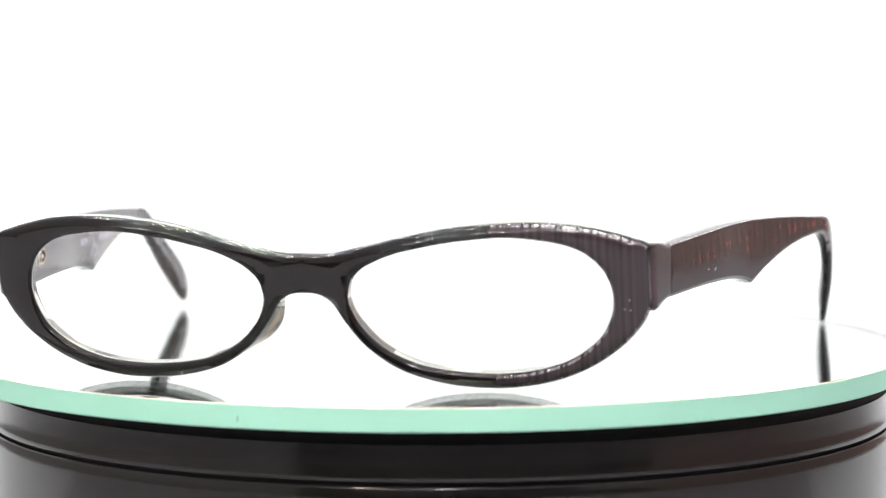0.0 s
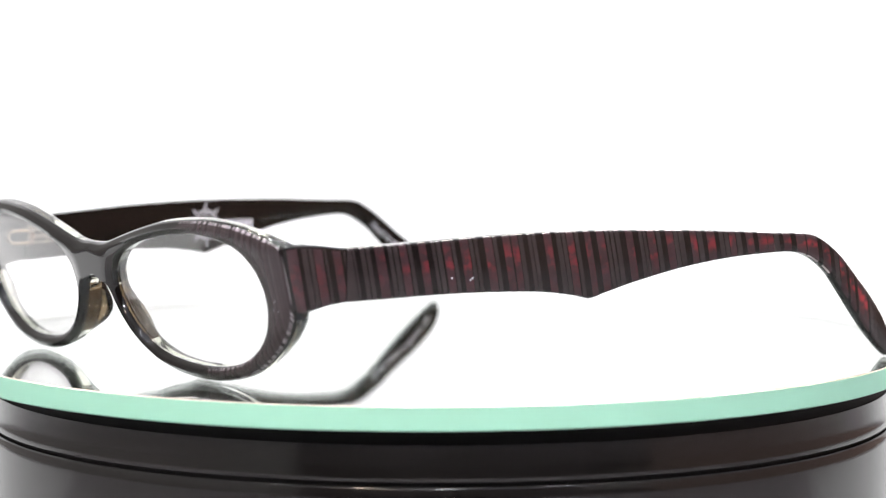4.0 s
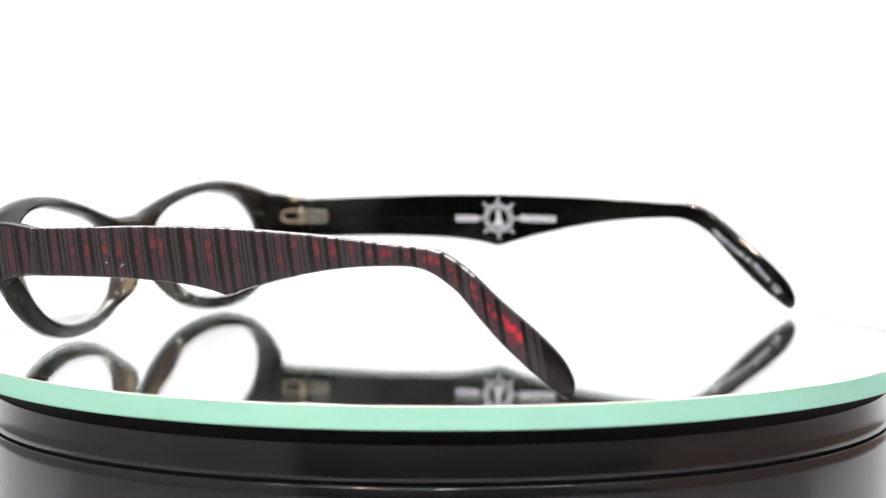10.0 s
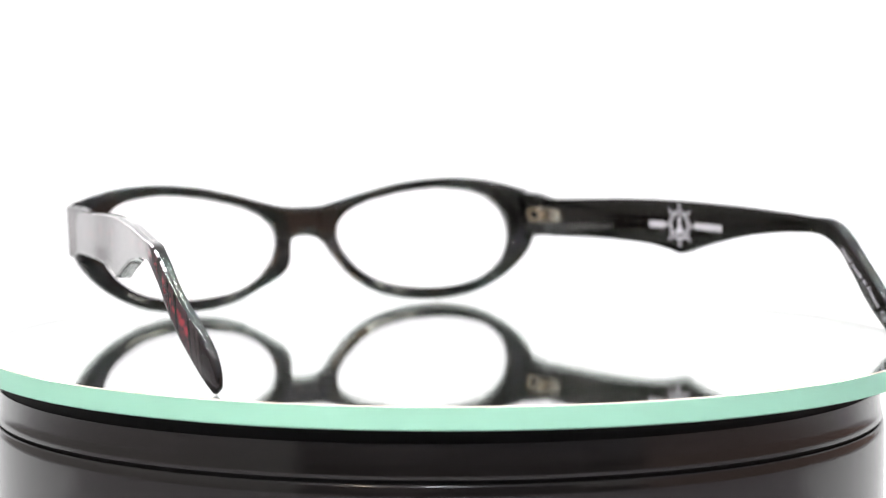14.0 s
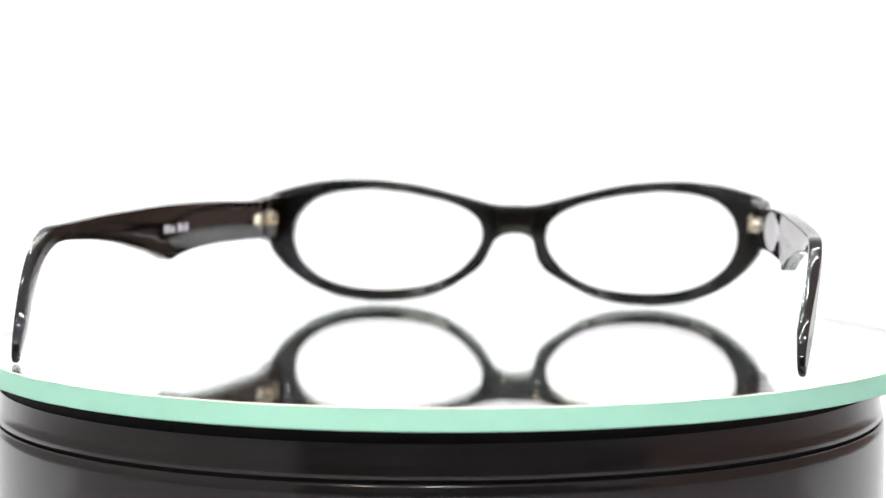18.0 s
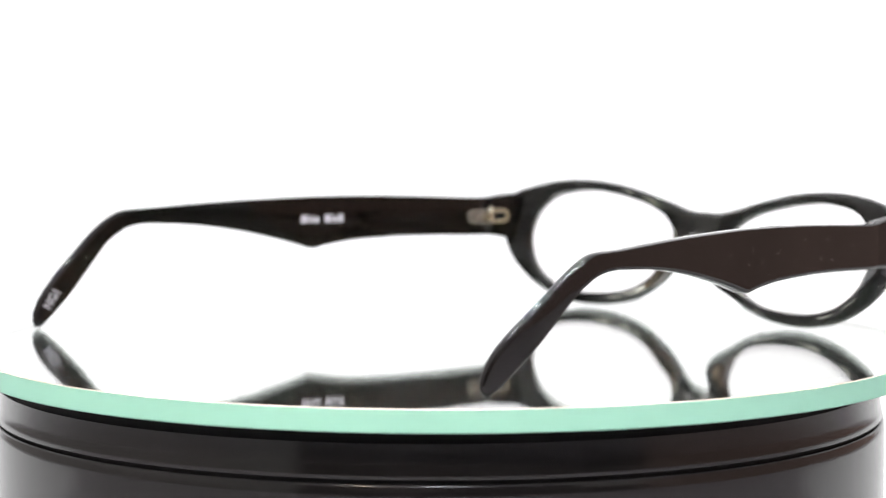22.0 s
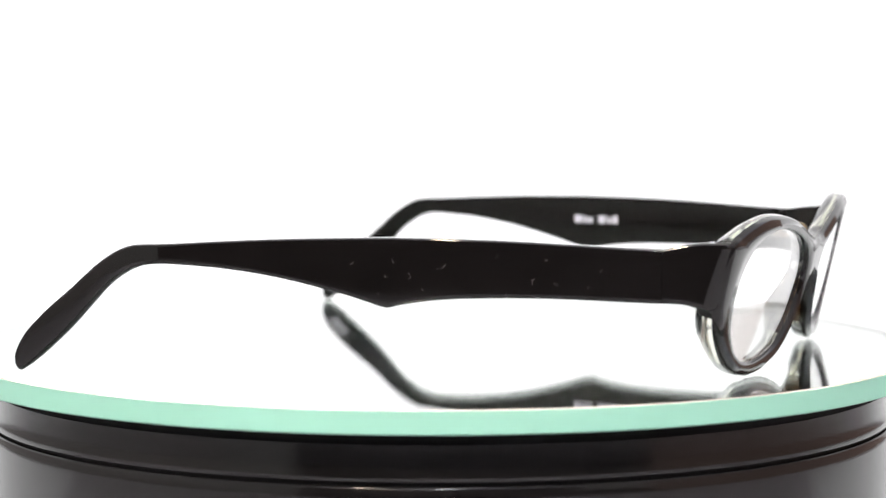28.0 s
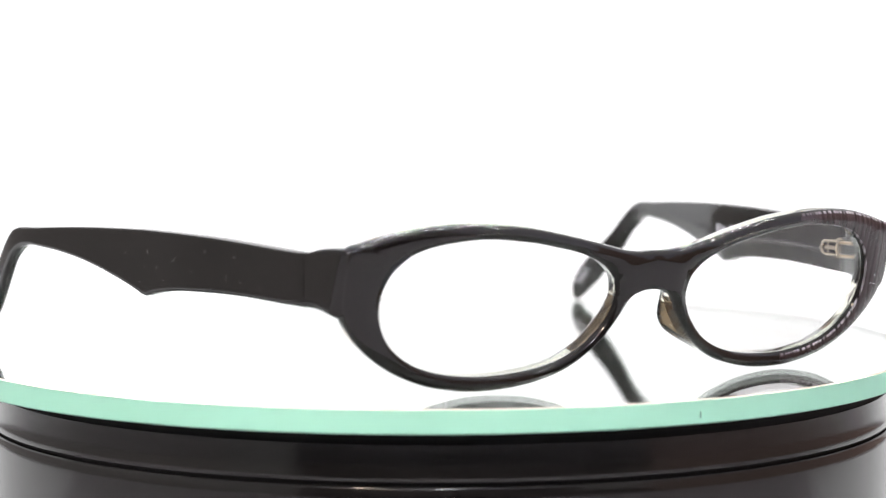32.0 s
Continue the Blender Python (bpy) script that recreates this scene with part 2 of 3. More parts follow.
for nm, b in (("wall_room_south", (-0.85, 0.85, -1.3, -1.25, -0.45, 0.85)), ("wall_room_west", (-0.9, -0.85, -1.3, 0.95, -0.45, 0.85)), ("wall_room_east", (0.85, 0.9, -1.3, 0.95, -0.45, 0.85)),
              ("wall_room_north", (-0.85, 0.85, 0.9, 0.95, -0.45, 0.85)), ("floor", (-0.9, 0.9, -1.3, 0.95, -0.5, -0.45)), ("ceiling_room", (-0.9, 0.9, -1.3, 0.95, 0.85, 0.9))):
    tagged(panel(nm, *b, WALLPAINT), "plain grey painted room surface", "wall")

# ---- light strips under the tent's roof ----
LED = glowing_surface("led_chip", (1.0, 0.99, 0.97), 850.0)
RAIL = material("strip_rail", (0.75, 0.75, 0.74), 0.5, vary=0.05, scale=40)


def led_strip(y, lean):
    """A row of small bright chips on a white rail, hung under the roof."""
    ob = thing("led_strip", "white rail of small bright light chips under the tent roof", "lamp", pose(0, y, 0.75, lean))
    tagged(ob, group="light strips of the tent")
    part("rail", box(-0.46, 0.46, -0.008, 0.008, -0.006, 0.0, 0.001), RAIL, ob)
    bm = bmesh.new()
    for k in range(46):
        x = -0.45 + 0.02 * k
        bm.faces.new([bm.verts.new((x + u * 0.003, v * 0.003, -0.0065)) for u, v in ((-1, 1), (1, 1), (1, -1), (-1, -1))])
    part("chip_row", bm, LED, ob, "row of glowing light chips", smooth=0)


for y, lean in ((-0.30, -12), (-0.12, -4), (0.12, 4), (0.30, 12)):
    led_strip(y, lean)

# ---- turntable ----
RIM = 0.10457
base = thing("turntable_base", "glossy black plastic turntable base on a grey table", "turntable", pose(0, 0, -0.060))
Z0 = 0.060
# black band in place of shade and dark reflection on the upper neck
part("shade_band", lathe([(0.085, Z0 - 0.0047), (0.0972, Z0 - 0.0047), (0.0975, Z0 - 0.0050), (0.0977, Z0 - 0.0078), (0.0945, Z0 - 0.0080)]), SHADE_AND_GAPS, base, "matt black band standing in for shade under the glass")
part("neck", lathe([(0.085, Z0 - 0.0077), (0.0982, Z0 - 0.0077), (0.0984, Z0 - 0.0115), (0.0986, Z0 - 0.0132), (0.0989, Z0 - 0.0142), (0.0988, Z0 - 0.0144), (0.0984, Z0 - 0.0145)]), PLASTIC, base)
part("groove", lathe([(0.085, Z0 - 0.0144), (0.0980, Z0 - 0.0144), (0.0980, Z0 - 0.0154)]), SHADE_AND_GAPS, base, "thin dark groove")
part("drum", lathe([(0.085, Z0 - 0.0152), (0.0986, Z0 - 0.0152), (0.0989, Z0 - 0.0153), (0.0991, Z0 - 0.0156), (0.0993, Z0 - 0.0175), (0.0994, 0.004), (0.0990, 0.001), (0.0975, 0.0), (0.0, 0.0)]), PLASTIC, base)

disc = thing("mirror_disc", "round mirror glass plate with pale green edge on the turntable", "mirror")
OFF = Vector((-0.00257, 0.00023, 0))
TH = 0.0046


def shifted(bm):
    bmesh.ops.translate(bm, verts=bm.verts[:], vec=OFF)
    return bm


part("glass_top", shifted(lathe([(0.0, 0.0), (0.05, 0.0), (RIM - 0.0003, 0.0)], 256)), PLATE, disc, "clear glass surface", smooth=0, upward=True)
part("ground_edge", shifted(lathe([(RIM, -0.0002), (RIM, -TH + 0.0003), (RIM - 0.0003, -TH)], 256)), EDGE, disc, "pale mint green ground glass edge", smooth=25)
part("edge_bevel", shifted(lathe([(RIM - 0.0003, 0.0), (RIM, -0.0002)], 256)), CREAM, disc, "thin cream ground bevel")
part("silvering", shifted(lathe([(0.0, -TH), (0.05, -TH), (RIM - 0.0003, -TH)], 256)), SILVER, disc, "silvered back of the mirror", smooth=0, upward=True)
# added white ring, not a real layer: keeps the far edge bright through the glass
WHITE = material("white_edge_brightener", (0.92, 0.92, 0.90), 0.7, vary=0.03, scale=40)
nt = WHITE.node_tree
back, blend = nt.nodes.new("ShaderNodeBsdfTranslucent"), nt.nodes.new("ShaderNodeMixShader")
back.inputs["Color"].default_value = (0.95, 0.95, 0.94, 1)
blend.inputs[0].default_value = 0.3
nt.links.new(nt.nodes["Principled BSDF"].outputs[0], blend.inputs[1])
nt.links.new(back.outputs[0], blend.inputs[2])
nt.links.new(blend.outputs[0], nt.nodes["Material Output"].inputs["Surface"])
part("inner_rim", shifted(lathe([(RIM - 0.0003, -0.00002), (RIM - 0.0003, -TH)], 256)), WHITE, disc, "added white ring that brightens the far glass edge")
TICK = math.atan2(-0.1169 * 0.85 - OFF.y, -0.0431 * 0.85 - OFF.x)
mark = part("edge_mark", box(-0.00006, 0.00006, -0.00012, 0.00012, -0.00055, 0.00055, 0.00004), SHADE_AND_GAPS, disc, "small dark scratch on the glass edge")
mark.matrix_basis = Matrix.Translation(OFF + Vector((RIM * math.cos(TICK), RIM * math.sin(TICK), -0.0028))) @ Matrix.Rotation(TICK + math.pi / 2, 4, "Z")

# ---- eyeglasses (built in millimetres; x to the wearer's left, -y ahead) ----
GLASSES = Matrix.Translation((-0.02132, -0.06325, 0)) @ Matrix.Rotation(radians(-14.62), 4, "Z")
glasses = thing("eyeglasses", "open black acetate eyeglasses, one arm striped mauve, standing on mirror", "glasses", GLASSES)

UPPER = [(0, 25.1), (3.5, 25.1), (7, 25.55), (13, 27.05), (21, 28.95), (29, 30.5), (37, 31.3), (44.5, 31.55), (51.8, 31.0), (58, 29.7), (62, 28.55), (63.7, 28.05)]
LOWER = [(64.45, 27.3), (64.65, 25.0), (64.75, 20.0), (64.55, 16.8), (63.2, 13.1), (59.4, 8.7), (54, 4.8), (48, 2.1), (42, 0.7), (36, 0.1), (28, 0.5), (21, 2.0), (16.0, 4.1), (10.9, 7.9),
         (7.4, 12.3), (5.3, 15.7), (3.7, 17.0), (1.8, 17.6), (0, 17.7)]
HOLE = [(8.0, 17.2), (8.9, 20.4), (11.6, 23.0), (17.0, 25.5), (23.7, 27.2), (30.0, 28.35), (38.5, 29.1), (46.5, 28.4), (51.5, 27.1), (54.6, 25.1), (56.9, 22.2), (58.0, 18.2), (57.5, 14.2), (55.2, 9.9),
        (50.3, 6.0), (44, 3.7), (36.5, 2.7), (28, 3.0), (20.5, 4.4), (14.3, 7.4), (10.4, 11.2), (8.6, 14.3)]
MID = np.array((35.0, 16.7))
HOLE_LOOP = curve_through(HOLE + HOLE[:3], 400)
HOLE_A = np.arctan2(HOLE_LOOP[:, 1] - MID[1], HOLE_LOOP[:, 0] - MID[0])
HOLE_R = np.linalg.norm(HOLE_LOOP - MID, axis=1) - 0.25
ORDER = np.argsort(HOLE_A)


def hole_at(a):
    r = np.interp(a, HOLE_A[ORDER], HOLE_R[ORDER], period=2 * math.pi)
    return MID + r * np.array((math.cos(a), math.sin(a)))


def face_y(x, z):
    """The front's outer face: bowed, and leaning forward at the top."""
    return -19.4 + 0.23 * (28 - z) + 5.9 * (x / 65) ** 2


def in_front(side, x, z, deep):
    """A point of the front, deep mm behind its face, in metres."""
    return (side * x * MM, (face_y(x, z) + 0.975 * deep) * MM, (z + 0.224 * deep) * MM)


DEPTH = 4.8
SLAB = 1.70                     # depth of the black layer; the rest is clear


def front_frame():
    outer = curve_through(UPPER + LOWER, 150)
    tan = np.gradient(outer, axis=0)
    nor = np.stack([-tan[:, 1], tan[:, 0]], 1)
    nor /= np.linalg.norm(nor, axis=1)[:, None]
    nor[0], nor[-1] = (0, 1), (0, -1)
    loop = [(q, n, False) for q, n in zip(outer, nor)] + [(np.array((0.0, z)), np.zeros(2), True) for z in np.linspace(19.4, 22.9, 6)]
    bm = bmesh.new()
    for side in (1, -1):
        rows, cores = [], []
        for q, n, seam in loop:
            d = q - MID
            h = hole_at(math.atan2(d[1], d[0]))
            u = (q - h) / np.linalg.norm(q - h)
            m = (q + h) / 2
            pad = math.exp(-(((q[0] - 11) / 6.0) ** 2 + ((q[1] - 11.5) / 5.5) ** 2))
            wing = math.exp(-(((q[0] - 60) / 9) ** 2 + ((q[1] - 11.5) / 6) ** 2))
            deep = DEPTH + 3.0 * pad + 1.1 * wing
            o = n * 2.2 * pad
            c = min(1.9, 0.9 * np.linalg.norm(q - m))
            e = 0.5 if q[0] > 62 and q[1] > 15 else 1.0
            spots = [(h + u * 0.75, DEPTH + 0.05 + 0.8 * pad), (h + u * 0.25, DEPTH - 0.2 + 0.6 * pad), (h, DEPTH - 0.75 + 0.5 * pad), (h, SLAB), (h + u * 0.12, 0.4), (h + u * 0.5, 0.1), (m, -0.12),
                     (q - n * 1.2 * e, 0.1 * e), (q - n * 0.5 * e, 0.4 * e), (q - n * 0.12 * e, 0.95 * e), (q, SLAB), (q + o * 0.8, deep - 1.3 * c), (q - n * 0.16 * c + o, deep - 0.75 * c), (q - n * 0.5 * c + o, deep - 0.25 * c), (q - n * c + o * 0.9, deep),
                     (m, DEPTH + 0.1 + 1.5 * pad)]
            row = []
            for k, (p, y) in enumerate(spots):
                if seam and 8 <= k <= 13:
                    row.append(None)
                    continue
                row.append(bm.verts.new(in_front(side, p[0], p[1], y)))
            core = [row[3], bm.verts.new(in_front(side, *m, SLAB)), row[10]]
            rows.append(row)
            cores.append(core)
        count = len(loop)
        for i in range(count):
            a, b = cores[i], cores[(i + 1) % count]
            for k in range(2):
                if None not in (a[k], a[k + 1], b[k], b[k + 1]):
                    bm.faces.new((a[k], a[k + 1], b[k + 1], b[k])).material_index = 4
            a, b = rows[i], rows[(i + 1) % count]
            for k in range(16):
                l = (k + 1) % 16
                if None in (a[k], a[l], b[k], b[l]):
                    continue
                f = bm.faces.new((a[k], a[l], b[l], b[k]))
                c_x, c_z = abs(f.calc_center_median().x) / MM, f.calc_center_median().z / MM
                pad = math.exp(-(((c_x - 11) / 6.0) ** 2 + ((c_z - 11.5) / 6) ** 2))
                if side == 1 and 4 <= k <= 8 and c_x > 36:
                    f.material_index = 3 if k in (4, 8) else 1
                elif k <= 2 or k >= 10 and not (c_x > 62.8 and 14.5 < c_z < 30):
                    f.material_index = 5 if pad > 0.3 and (k <= 2 or k in (10, 11)) else 2
    bmesh.ops.remove_doubles(bm, verts=bm.verts[:], dist=1e-6)
    return bm


FRONT = part("front_frame", front_frame(), [BLACK, LINED, CLEAR, DASH_GLINTS, LINER, PAD_TINT], glasses, "black acetate front with clear back and fine mauve lines", smooth=65)


def lens(side):
    bm = bmesh.new()
    n, k = 72, 6
    sheets = []
    for off in (1.2, 2.7):
        rings = [[bm.verts.new(in_front(side, MID[0], MID[1], off - 0.5))] * n]
        for j in range(1, k + 1):
            ring = []
            for i in range(n):
                h = hole_at(2 * math.pi * i / n)
                p = MID + (h - MID) * (j / k) * 1.006
                ring.append(bm.verts.new(in_front(side, p[0], p[1], off - 0.5 * (1 - (j / k) ** 2))))
            rings.append(ring)
        for a, b in zip(rings, rings[1:]):
            for i in range(n):
                f = list(dict.fromkeys((a[i], a[(i + 1) % n], b[(i + 1) % n], b[i])))
                bm.faces.new(f)
        sheets.append(rings[-1])
    for i in range(n):
        bm.faces.new((sheets[0][i], sheets[0][(i + 1) % n], sheets[1][(i + 1) % n], sheets[1][i]))
    ob = part("lens", bm, LENS, glasses, "clear plastic lens")
    ob.visible_shadow = False


lens(1), lens(-1)

# arm outlines: top and bottom edge, (y, z) pairs
TOP = [(0.03, 27.2), (6.8, 27.45), (17.5, 28.0), (28, 28.5), (38.9, 28.8), (46.5, 28.87), (49.8, 28.9), (53, 28.85), (60, 28.7), (70.5, 28.4), (81, 27.9), (91, 27.3), (96, 27.1), (99.5, 26.7),
       (103, 25.2), (107.1, 22.4), (112.6, 17.6), (118.5, 12.7), (123.2, 7.9), (125.4, 4.0), (125.6, 1.8)]
BOTTOM = [(0.03, 17.3), (6.8, 17.5), (17.5, 17.85), (28, 17.9), (39.3, 17.5), (47, 16.5), (50.3, 15.75), (53.5, 16.7), (60, 18.6), (70.5, 21.1), (81, 22.7), (91, 23.4), (95, 23.3), (98, 22.6),
          (100.8, 21.2), (104.2, 18.7), (108, 14.7), (112.3, 10.1), (117.4, 5.3), (121.3, 2.0), (123.8, 0.3)]


def dense(points):
    p = np.array(points, float)
    p = np.vstack([2 * p[0] - p[1], p, 2 * p[-1] - p[-2]])
    out = []
    for i in range(1, len(p) - 2):
        t = np.linspace(0, 1, 12, endpoint=False)[:, None]
        a, b, c, d = p[i - 1:i + 3]
        out.append(0.5 * (2 * b + (c - a) * t + (2 * a - 5 * b + 4 * c - d) * t ** 2 + (3 * b - a - 3 * c + d) * t ** 3))
    return np.vstack(out + [p[-2][None]])


ARM_TOP, ARM_BOTTOM = dense(TOP), dense(BOTTOM)
ARM_MID = (ARM_TOP + ARM_BOTTOM) / 2
ARM_S = np.concatenate([[0], np.cumsum(np.linalg.norm(np.diff(ARM_MID, axis=0), axis=1))])
LENGTH = ARM_S[-1]
SPREAD = {1: ((-20, 63), (0, 66.7), (24, 71.3), (51, 75.9), (86, 84.0), (98, 86.6), (104, 87.2), (112, 86.8), (128, 83.4)),
          -1: ((-20, 63), (0, 66.7), (22, 70.1), (38, 72.9), (56, 75.3), (87, 80.0), (100, 81.4), (108, 81.2), (128, 78.8))}


SMOOTH = {k: dense(v) for k, v in SPREAD.items()}


def out_x(side, y):
    return np.interp(y, SMOOTH[side][:, 0], SMOOTH[side][:, 1])


def arm_frame(side, s):
    """Outer top and bottom points, the inward way and the thickness of an arm at s mm from its joint."""
    def at(curve, u):
        return np.array([np.interp(u, ARM_S, curve[:, 0]), np.interp(u, ARM_S, curve[:, 1])])
    t, b = at(ARM_TOP, s), at(ARM_BOTTOM, s)
    if side == -1:
        t, b = ((q[0] * 1.009, q[1] - 0.45 + 1.5 * max(0, (s - 95) / 38)) for q in (t, b))
    pts = [np.array((side * out_x(side, q[0]), q[0], q[1])) for q in (t, b)]
    g = (out_x(side, t[0] + 2) - out_x(side, t[0] - 2)) / 4
    inward = np.array((-side, g, 0)) / math.hypot(1, g)
    w = np.interp(s, (0, 20, 60, 95, 112, 125, LENGTH), (4.0, 3.8, 3.4, 3.0, 2.6, 2.4, 1.5))
    return pts[0], pts[1], inward, w


def ring_of(t, b, inward, w, r=0.42, bulge=0.02):
    """Rounded section: seven points down the outer face, then round the bottom, inner face and top."""
    h = np.linalg.norm(b - t)
    down = (b - t) / h
    r = min(r, h * 0.3, w * 0.35)
    v = min(1.15 * r, h * 0.3)
    ad = [(r + (h - r - v) * f, -bulge * 4 * f * (1 - f)) for f in (0, 0.03, 0.33, 0.5, 0.67, 0.97, 1)]
    ad += [(h - v * 0.5, 0.16 * r), (h - 0.25 * r, 0.5 * r), (h, r), (h, w / 2), (h, w - r), (h - 0.29 * r, w - 0.29 * r), (h - r, w), (h / 2, w), (r, w), (0.29 * r, w - 0.29 * r), (0, w - r), (0, w / 2), (0, r), (0.29 * r, 0.29 * r)]
    return [t + down * a + inward * d for a, d in ad]


# stripes of the printed film, cut on a slant: starts of dark bars and their widths, mm behind the joint
LEAN = 0.17
FILM_BULGE = 0.008
BARS = [(1.6, 0.21), (2.2, 1.07), (4.1, 0.32), (5.2, 0.97), (8.0, 0.75), (9.5, 0.32), (10.7, 0.32), (12.5, 0.32), (13.5, 1.39), (16.4, 1.18), (18.2, 0.32), (19.4, 0.43), (21.4, 0.21), (22.3, 1.07), (25.1, 0.21), (26.0, 0.32),
        (27.0, 1.39), (30.1, 0.21), (31.1, 1.28), (33.9, 0.32), (35.6, 0.21), (36.7, 1.07), (38.5, 0.21), (39.5, 1.7), (42.8, 1.06), (44.9, 0.21), (45.9, 0.21), (47.6, 0.32), (48.7, 1.27), (51.3, 1.27)]
BARS += [(54.2, 0.32), (55.2, 0.32), (56.2, 0.32), (57.5, 1.26), (60.3, 1.26), (62.3, 0.21), (63.1, 0.31), (65.0, 0.31), (66.2, 1.15), (68.9, 0.16), (69.9, 0.21), (71.2, 1.36), (73.9, 0.26), (75.2, 0.94), (77.9, 0.94), (79.8, 0.21),
         (80.9, 0.16), (82.4, 0.21), (83.7, 1.04), (86.4, 1.04), (89.4, 0.14), (90.9, 0.16), (92.2, 0.93), (94.8, 1.24), (98.2, 0.31), (101.0, 1.06), (104.0, 1.08), (106.2, 0.22), (108.2, 0.78), (110.5, 0.91), (114.5, 0.81), (116.5, 0.23), (117.6, 30.0)]
END_BARS = [(-15.0, 3.9), (-9.15, 0.86), (-7.21, 0.32), (-6.14, 0.21), (-4.21, 0.43), (-3.35, 1.18), (-0.56, 0.54)]


def film_at(p, bars):
    """0 on a dark bar, 2 on a broad light one, 1 on a narrow light one."""
    last = -99.0
    for a, w in bars:
        if a <= p < a + w:
            return 0
        if p < a:
            return 2 if 1.2 < a - last < 9 else 1
        last = a + w
    return 1


FILM, FILM_EDGE = 6, 7


def cut_stripes(bm, bars, edge_dark):
    """Cuts the faces marked as film along the bars' slanting edges and gives each strip its own film."""
    for a, w in bars:
        for p in (a, a + w):
            film = [f for f in bm.faces if f.material_index >= FILM]
            geom = list({v for f in film for v in f.verts}) + list({e for f in film for e in f.edges}) + film
            bmesh.ops.bisect_plane(bm, geom=geom, dist=1e-7, plane_co=(0, p * MM, 22 * MM), plane_no=(0, 1, LEAN))
    for f in bm.faces:
        if f.material_index >= FILM:
            c = f.calc_center_median() / MM
            kind = film_at(c.y + LEAN * (c.z - 22), bars)
            if f.material_index == FILM:
                f.material_index = kind or 3
            else:
                f.material_index = edge_dark if kind == 0 else 5
    return bm


def arm(side):
    keep = [round(v, 3) for v in np.linspace(0.0, LENGTH, 90)]
    rings = []
    for v in keep:
        t, b, inward, w = arm_frame(side, v)
        rings.append(ring_of(t, b, inward, w, np.interp(v, (90, 106), (0.42, 0.85)), bulge=FILM_BULGE * np.linalg.norm(b - t) if side == 1 else 0.02))
    c = sum(rings[0]) / len(rings[0])
    rings.insert(0, [(c + (p - c) * 0.975) * np.array((1, 0, 1)) + np.array((0, -0.08, 0)) for p in rings[0]])
    end = rings[-1]
    c = sum(end) / len(end)
    way = np.array((0, 0.35, -0.94))
    for k, grow in ((0.75, 0.35), (0.4, 0.55)):
        rings.append([c + (p - c) * k + way * grow for p in end])
    # weights down the outer face that paint the red highlight band
    glint_rows = (0.03, 0.04, 0.62, 0.55, 0.14, 0.04, 0.03)

    def mats(i, k):
        if 1 <= i <= len(keep) - 1 and 10 <= k <= (17 if keep[i] < 96 else 14):
            return 4
        if side == 1 and 1 <= i <= len(keep) - 1:
            return FILM_EDGE if k in (8, 19) and keep[i] < 108 else FILM if k < 8 or k == 20 else 0
        return 0

    def glint_mask(i, k):
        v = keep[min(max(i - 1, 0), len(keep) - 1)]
        return glint_rows[k] * np.interp(v, (0, 12, 40, 92, 104), (0.10, 0.22, 0.28, 0.34, 0.64)) if k < 7 else 0.0
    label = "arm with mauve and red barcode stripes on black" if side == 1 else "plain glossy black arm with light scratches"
    bm = loft(rings, mats, layer=glint_mask)
    if side == 1:
        cut_stripes(bm, BARS, 3)
    sheet = []
    for v in keep[1:-1]:
        t, b, inward, w = arm_frame(side, v)
        sheet.append([bm.verts.new([c * MM for c in p + inward * 0.5 * w]) for p in (t, b)])
    for (p, q), (r, u) in zip(sheet, sheet[1:]):
        bm.faces.new((p, q, u, r)).material_index = 6
    return part("temple_arm", bm, [BLACK, MAUVE, RED, DARK_BAR, CLEAR, EDGE_GLINTS, LINER], glasses, label, smooth=40)


